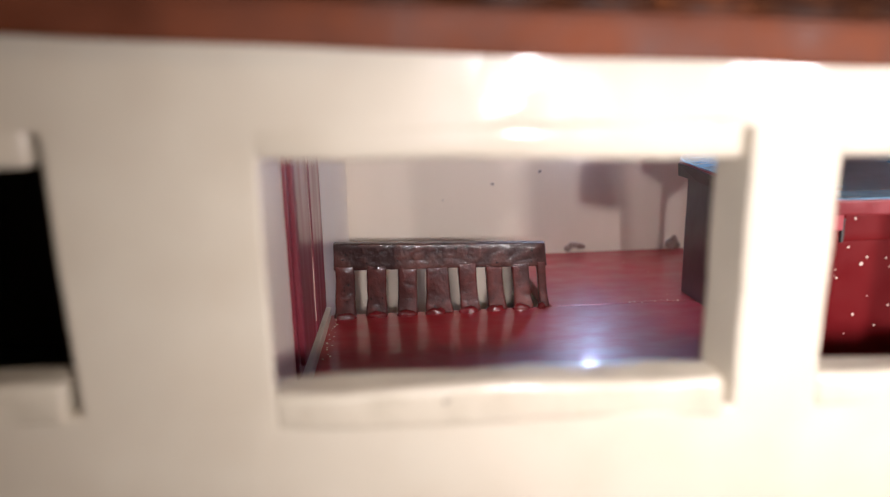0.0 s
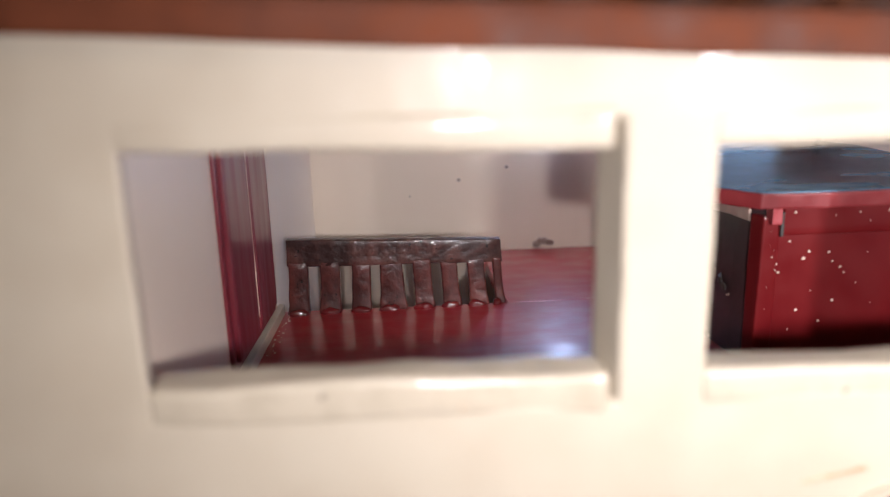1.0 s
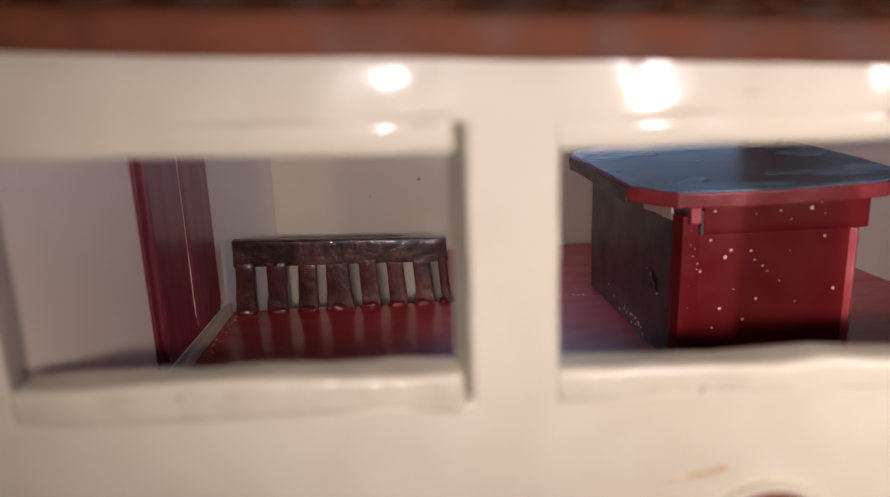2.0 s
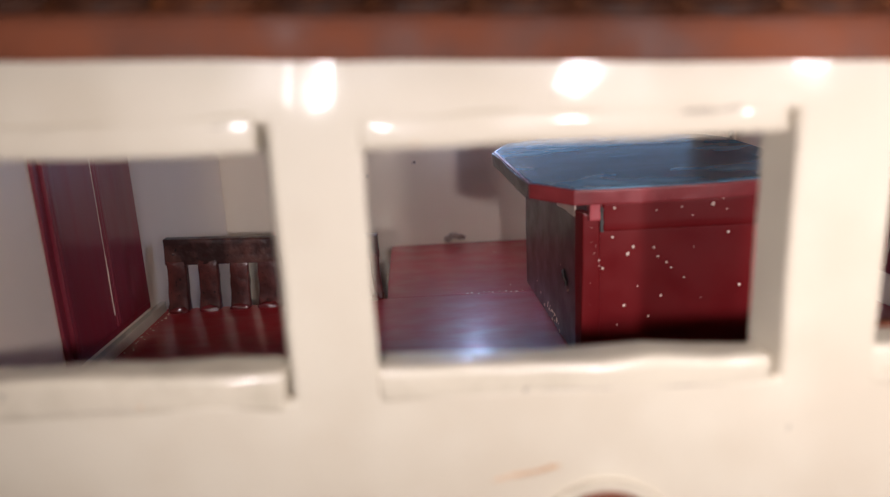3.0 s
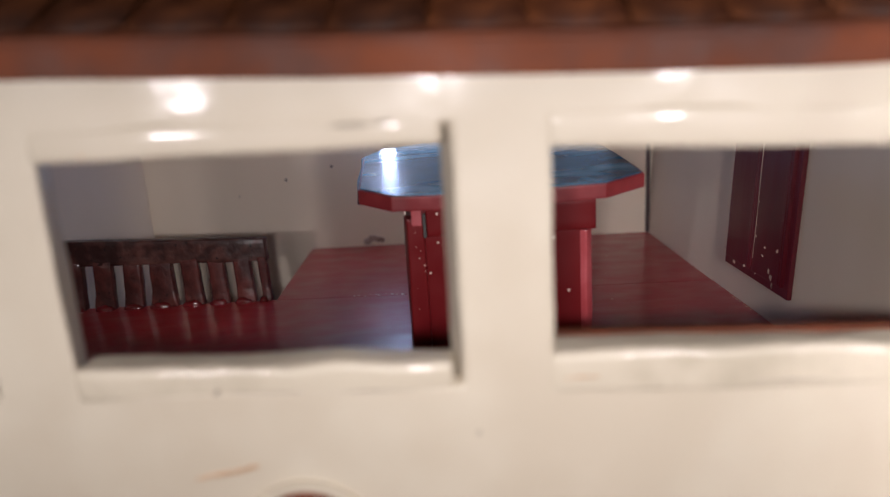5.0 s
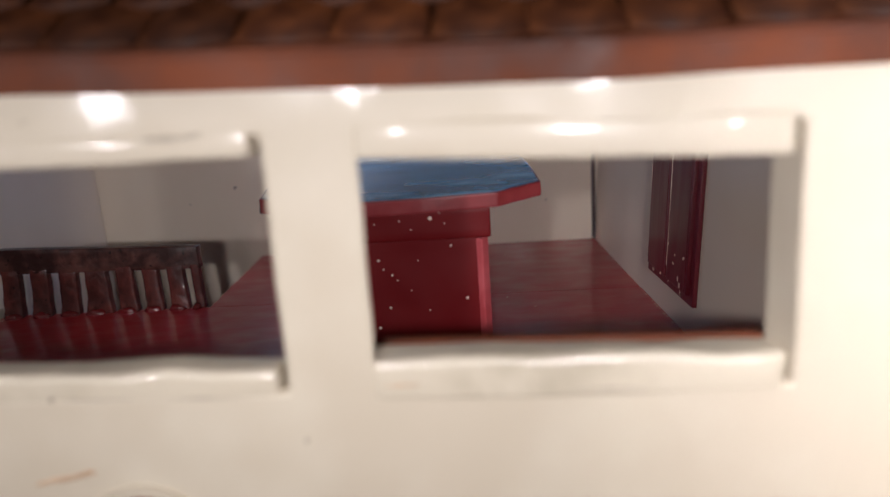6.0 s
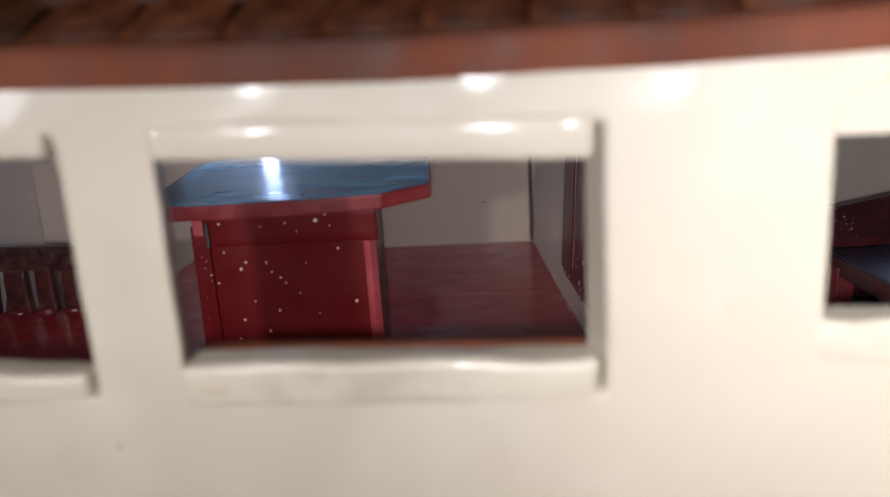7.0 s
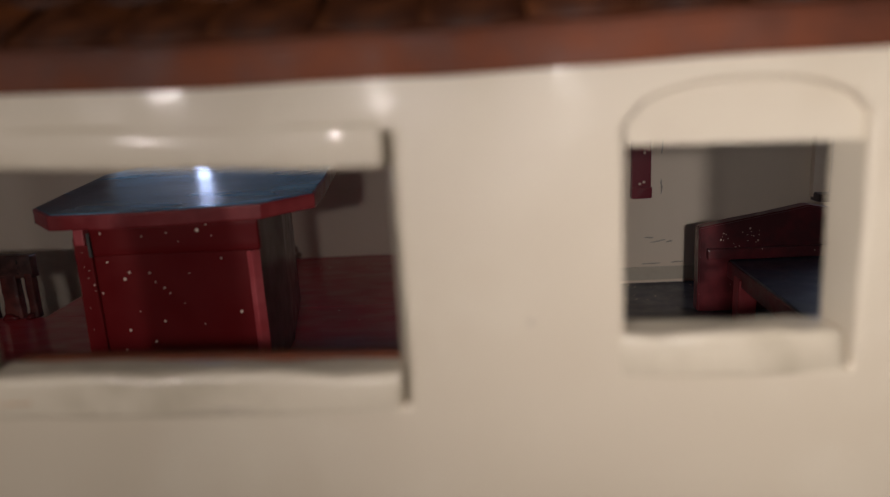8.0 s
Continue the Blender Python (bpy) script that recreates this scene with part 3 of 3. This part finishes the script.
for y, z, r in ((0.160, 0.0020, 7), (0.156, 0.0032, 5), (0.165, 0.0040, 6), (0.150, 0.0015, 6), (0.170, 0.0060, 4), (0.145, 0.0030, 4)):
    part("paint_drop", drop(0.0829 - 0.00004 * (y - 0.15) / 0.001, y, z, r * 0.00008, "x"), DROP, counter)
for i in range(14):
    x, y = random.uniform(0.045, 0.165), random.uniform(0.135, 0.235)
    part("paint_crumb", drop(x, y, 0.0, random.uniform(0.00015, 0.00035), "z"), DROP, floor)
for i in range(26):
    x = random.choice((random.uniform(0.040, 0.082), random.uniform(0.125, 0.168)))
    part("paint_crumb", worn(drop(x, BACK - random.uniform(0.0002, 0.0009), 0.0001, random.uniform(0.0002, 0.0005), "z"), 0.0002, 900), DROP, floor)
for i in range(12):
    x = 0.060 + 0.0017 * i + random.uniform(-0.0005, 0.0005)
    part("paint_crumb", worn(drop(x, 0.1796 + random.uniform(-0.0004, 0.0012), 0.0, random.uniform(0.0002, 0.00045), "z"), 0.0003, 900), DROP, floor)
for i in range(16):
    y = 0.143 + 0.0022 * i
    part("paint_crumb", worn(drop(0.1748 - 0.0632 * (y - 0.138) - 0.0005, y, 0.0, random.uniform(0.0001, 0.0004), "z"), 0.0002, 900), DROP, floor)

for i in range(22):
    y = 0.146 + 0.0016 * i
    part("paint_crumb", worn(drop(-0.0284 + 0.02 * (y - 0.150) + random.uniform(-0.0006, 0.0012), y, 0.0001, random.uniform(0.00015, 0.00042), "z"), 0.0003, 900), DROP, floor)

# ---- the second room, behind the small arched window ----
thing("floor_2", bm=worn(block(0.1875, 0.358, INNER + 0.0005, 0.1915, -0.005, 0.0, 0.0003), 0.0002, 80, 3), mat=NAVY, kind="structure", label="dark navy painted floor with dried specks", category="floor")
thing("wall_back_2", bm=worn(block(0.1875, 0.358, 0.192, 0.198, -0.055, 0.066), 0.0002, 60, 3), mat=CREAM_IN, kind="structure", label="cream painted wall of the small room", category="wall")
thing("baseboard_2", bm=worn(block(0.1880, 0.300, 0.1910, 0.1919, 0.0008, 0.0050, 0.0003), 0.0001, 200, 2), mat=CREAM_TRIM, kind="structure", label="cream baseboard of the small room", category="baseboard")
thing("wall_end", bm=block(0.352, 0.360, INNER + 0.0005, 0.1915, -0.055, 0.066), mat=CREAM_IN, kind="structure", label="cream end wall of the small room", category="wall")
hang = thing("door_3", at=(0.2238, 0.190, 0.027), kind="structure", label="narrow dark red shutter hanging on the cream wall", category="shutter")
part("leaf", worn(block(0.2205, 0.2262, 0.1895, 0.1918, 0.0275, 0.060, 0.0004), 0.0002, 200, 2), DOOR_RED, hang)
part("bottom_rail", worn(block(0.2203, 0.2264, 0.1888, 0.1917, 0.0270, 0.0305, 0.0005), 0.0002, 300, 2), DOOR_RED, hang)
for x, z in ((0.2240, 0.0320), (0.2228, 0.0315), (0.2242, 0.0408)):
    part("paint_and_glint_fleck", drop(x, 0.1893, z, 0.0005), DROP, hang)

small_wall = bpy.data.objects["wall_back_2"]
for x, z, long, tilt in ((0.2290, 0.0130, 0.0050, 8), (0.2262, 0.0142, 0.0030, -6), (0.2325, 0.0128, 0.0022, 4), (0.2300, 0.0440, 0.0090, 88), (0.2298, 0.0300, 0.0050, 91), (0.2350, 0.0062, 0.0040, 3), (0.2270, 0.0060, 0.0060, 1)):
    bm = bmesh.new()
    bmesh.ops.create_icosphere(bm, subdivisions=2, radius=1.0)
    c, d = math.cos(radians(tilt)), math.sin(radians(tilt))
    for v in bm.verts:
        p, q = v.co.x * long / 2, v.co.z * 0.00022
        v.co = Vector((x + p * c - q * d, 0.1919 + v.co.y * 0.00015, z + p * d + q * c))
    part("scuff", worn(bm, 0.0002, 600, 0, x * 300), GRIME, small_wall)
small_floor = bpy.data.objects["floor_2"]
for i in range(24):
    part("paint_crumb", worn(drop(random.uniform(0.212, 0.238), random.uniform(0.172, 0.1905), 0.0001, random.uniform(0.00012, 0.00035), "z"), 0.0002, 900), DROP, small_floor)

bed = thing("bed", at=(0.262, 0.14, 0.0), label="dark maroon bed with a crested headboard and navy base", category="bed")
bm = bmesh.new()
crest = [(0.2325, 0.0), (0.2325, 0.0236), (0.2500, 0.0265), (0.2605, 0.0283), (0.2710, 0.0262), (0.2830, 0.0246), (0.2830, 0.0)]
fa = [bm.verts.new((x, 0.1615, z)) for x, z in crest]
fb = [bm.verts.new((x, 0.1655, z)) for x, z in crest]
bm.faces.new(fa), bm.faces.new(fb)
for i in range(len(crest)):
    j = (i + 1) % len(crest)
    bm.faces.new((fa[i], fa[j], fb[j], fb[i]))
bmesh.ops.recalc_face_normals(bm, faces=bm.faces)
bmesh.ops.bevel(bm, geom=bm.edges[:], offset=0.0004, segments=2, affect="EDGES")
part("headboard", worn(bm, 0.0002, 200, 1), BED, bed, "maroon headboard with a low crest and flaked paint")
part("headboard_rail", worn(block(0.2345, 0.2825, 0.1596, 0.1616, 0.0150, 0.0178, 0.0004), 0.0002, 250, 2), BED, bed)
# pale drops set along the rail as its row of highlights
for i in range(22):
    x = 0.2425 + 0.0018 * i + random.uniform(-0.0006, 0.0006)
    part("paint_and_glint_fleck", worn(drop(x, 0.1597, 0.0168 + random.uniform(-0.0005, 0.0007), random.uniform(0.00018, 0.0004)), 0.0001, 1500), DROP, bed)
for i in range(34):
    part("paint_and_glint_fleck", worn(drop(random.uniform(0.2375, 0.2485), 0.1613, random.uniform(0.0125, 0.0232), random.uniform(0.00012, 0.00030)), 0.0002, 1200), DROP, bed)
part("base", worn(block(0.2406, 0.2825, 0.0950, 0.1612, 0.0118, 0.0146, 0.0004), 0.0002, 150, 3), NAVY, bed, "dark navy bed base")
part("side_rail", worn(block(0.2400, 0.2420, 0.0945, 0.1610, 0.0098, 0.0142, 0.0003), 0.0002, 150, 2), BED, bed)
for x, y in ((0.2394, 0.1500), (0.2394, 0.0960), (0.2790, 0.1500), (0.2790, 0.0960)):
    part("leg", worn(block(x, x + 0.0045, y, y + 0.0045, 0.0, 0.0120, 0.0004), 0.0002, 250, 1), POST_RED, bed, "pale red leg")

w7 = thing("window_7", at=(0.290, 0.19, 0.025), kind="structure", label="dark framed window with a pane given a pale blue glow", category="window")
part("window_frame", worn(block(0.2788, 0.2804, 0.1885, 0.1918, 0.0265, 0.060, 0.0003), 0.0003, 250, 2), BLACK, w7)
part("jamb", worn(block(0.2738, 0.2787, 0.1895, 0.1918, 0.0250, 0.060, 0.0003), 0.0002, 250, 2), CREAM_IN, w7)
part("sill", worn(block(0.2742, 0.3075, 0.1860, 0.1917, 0.0240, 0.0264, 0.0004), 0.0003, 250, 2), DARK_RED, w7)
part("pane", block(0.2805, 0.3060, 0.1895, 0.1917, 0.0266, 0.060), PANE, w7)

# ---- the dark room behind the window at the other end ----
# the room is unlit: its darkness is put into the surface colour
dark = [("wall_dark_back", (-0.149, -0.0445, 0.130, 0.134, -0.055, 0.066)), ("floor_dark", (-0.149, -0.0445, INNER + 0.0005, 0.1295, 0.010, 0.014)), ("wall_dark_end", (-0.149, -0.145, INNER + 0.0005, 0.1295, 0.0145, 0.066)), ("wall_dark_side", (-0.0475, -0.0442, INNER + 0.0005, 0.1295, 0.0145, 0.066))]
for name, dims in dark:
    thing(name, bm=block(*dims), mat=BLACK, kind="structure", label="inside of the end room, its darkness put into a near-black colour", category="wall" if "wall" in name else "floor")

# ---- roof ----
roof = thing("roof", at=(0.10, FRONT, 0.075), kind="structure", label="terracotta red tiled roof with a painted fascia", category="roof")
xs = [-0.150 + 0.017 * i for i in range(31)]
bm = bmesh.new()
rows = [[bm.verts.new((x, y, roof_z(x) + dz)) for x in xs] for y, dz in ((0.0535, 0.0), (0.0535, 0.0047), (0.0575, 0.0060), (0.0575, 0.0004))]
for i in range(len(xs) - 1):
    for a, b in ((0, 1), (1, 2), (2, 3), (3, 0)):
        bm.faces.new((rows[a][i], rows[a][i + 1], rows[b][i + 1], rows[b][i]))
for i in (0, -1):
    bm.faces.new([r[i] for r in rows])
bmesh.ops.recalc_face_normals(bm, faces=bm.faces)
bmesh.ops.bevel(bm, geom=[e for e in bm.edges if abs(e.verts[0].co.x - e.verts[1].co.x) > 0.001], offset=0.0006, segments=2, affect="EDGES")
part("fascia", worn(bm, 0.00025, 70, 2), FASCIA, roof, "pinkish red painted fascia")
bm = bmesh.new()
lo = [bm.verts.new((x, 0.056, roof_z(x) + 0.0040)) for x in xs]
hi = [bm.verts.new((x, 0.200, roof_z(x) + 0.0890)) for x in xs]
ba = [bm.verts.new((x, 0.258, roof_z(x) + 0.0060)) for x in xs]
for i in range(len(xs) - 1):
    bm.faces.new((lo[i], lo[i + 1], hi[i + 1], hi[i]))
    bm.faces.new((hi[i], hi[i + 1], ba[i + 1], ba[i]))
    bm.faces.new((lo[i], lo[i + 1], ba[i + 1], ba[i]))
for i in (0, -1):
    bm.faces.new((lo[i], hi[i], ba[i]))
part("deck", bm, ROOF, roof)
bm = bmesh.new()
WIDE, LONG = 0.0126, 0.0150
grid = []
for i in range(7):
    u = -1 + 2 * i / 6
    h = 0.0012 * math.sqrt(max(0.0, 1 - u * u)) + 0.0004
    shift = 0.0016 * u * u
    grid.append([bm.verts.new((u * WIDE / 2, shift, 0)), bm.verts.new((u * WIDE / 2, shift, h)), bm.verts.new((u * WIDE / 2 * 0.92, LONG, h * 0.8))])
for i in range(6):
    for j in range(2):
        bm.faces.new((grid[i][j], grid[i + 1][j], grid[i + 1][j + 1], grid[i][j + 1]))
tile_mesh = mesh_of("roof_tile", bm, ROOF, True)
slope = math.degrees(math.atan2(0.085, 0.144))
for row in range(4):
    for i in range(32):
        x = -0.085 + 0.0124 * i + (0.0062 if row % 2 else 0)
        along = 0.0110 * row
        ob = new("roof_tile", tile_mesh)
        ob.parent = roof
        ob.matrix_parent_inverse = Matrix.Translation(-roof.location)
        ob.matrix_basis = pose(x + random.uniform(-0.0004, 0.0004), 0.0560 + along * math.cos(radians(slope)), roof_z(x) + 0.0048 + along * math.sin(radians(slope)) + random.uniform(0, 0.0004), slope - 4 + random.uniform(-2, 2), random.uniform(-3, 3), random.uniform(-2, 2))

# ---- the house's hidden sides and the room round it ----
thing("wall_house_left", bm=block(-0.150, -0.1495, INNER + 0.0005, 0.2515, -0.055, 0.066), mat=CREAM, kind="structure", label="plain cream end wall of the house", category="wall")
thing("wall_house_back", bm=block(-0.150, 0.360, 0.2520, 0.2580, -0.055, 0.070), mat=CREAM, kind="structure", label="plain cream rear wall of the house", category="wall")
thing("ground", bm=block(-0.46, 0.66, -0.48, 0.46, -0.075, -0.055), mat=WOOD, kind="structure", label="plain brown board on which the house stands", category="board")
for name, dims in (("room_wall_front", (-0.46, 0.66, -0.50, -0.48, -0.055, 0.56)), ("room_wall_rear", (-0.46, 0.66, 0.46, 0.48, -0.055, 0.56)), ("room_wall_left", (-0.48, -0.46, -0.50, 0.48, -0.055, 0.56)), ("room_wall_right", (0.66, 0.68, -0.50, 0.48, -0.055, 0.56)), ("room_ceiling", (-0.48, 0.68, -0.50, 0.48, 0.56, 0.58))):
    thing(name, bm=block(*dims), mat=GREY, kind="structure", label="plain warm grey surface of the surrounding room", category="ceiling" if "ceiling" in name else "wall")
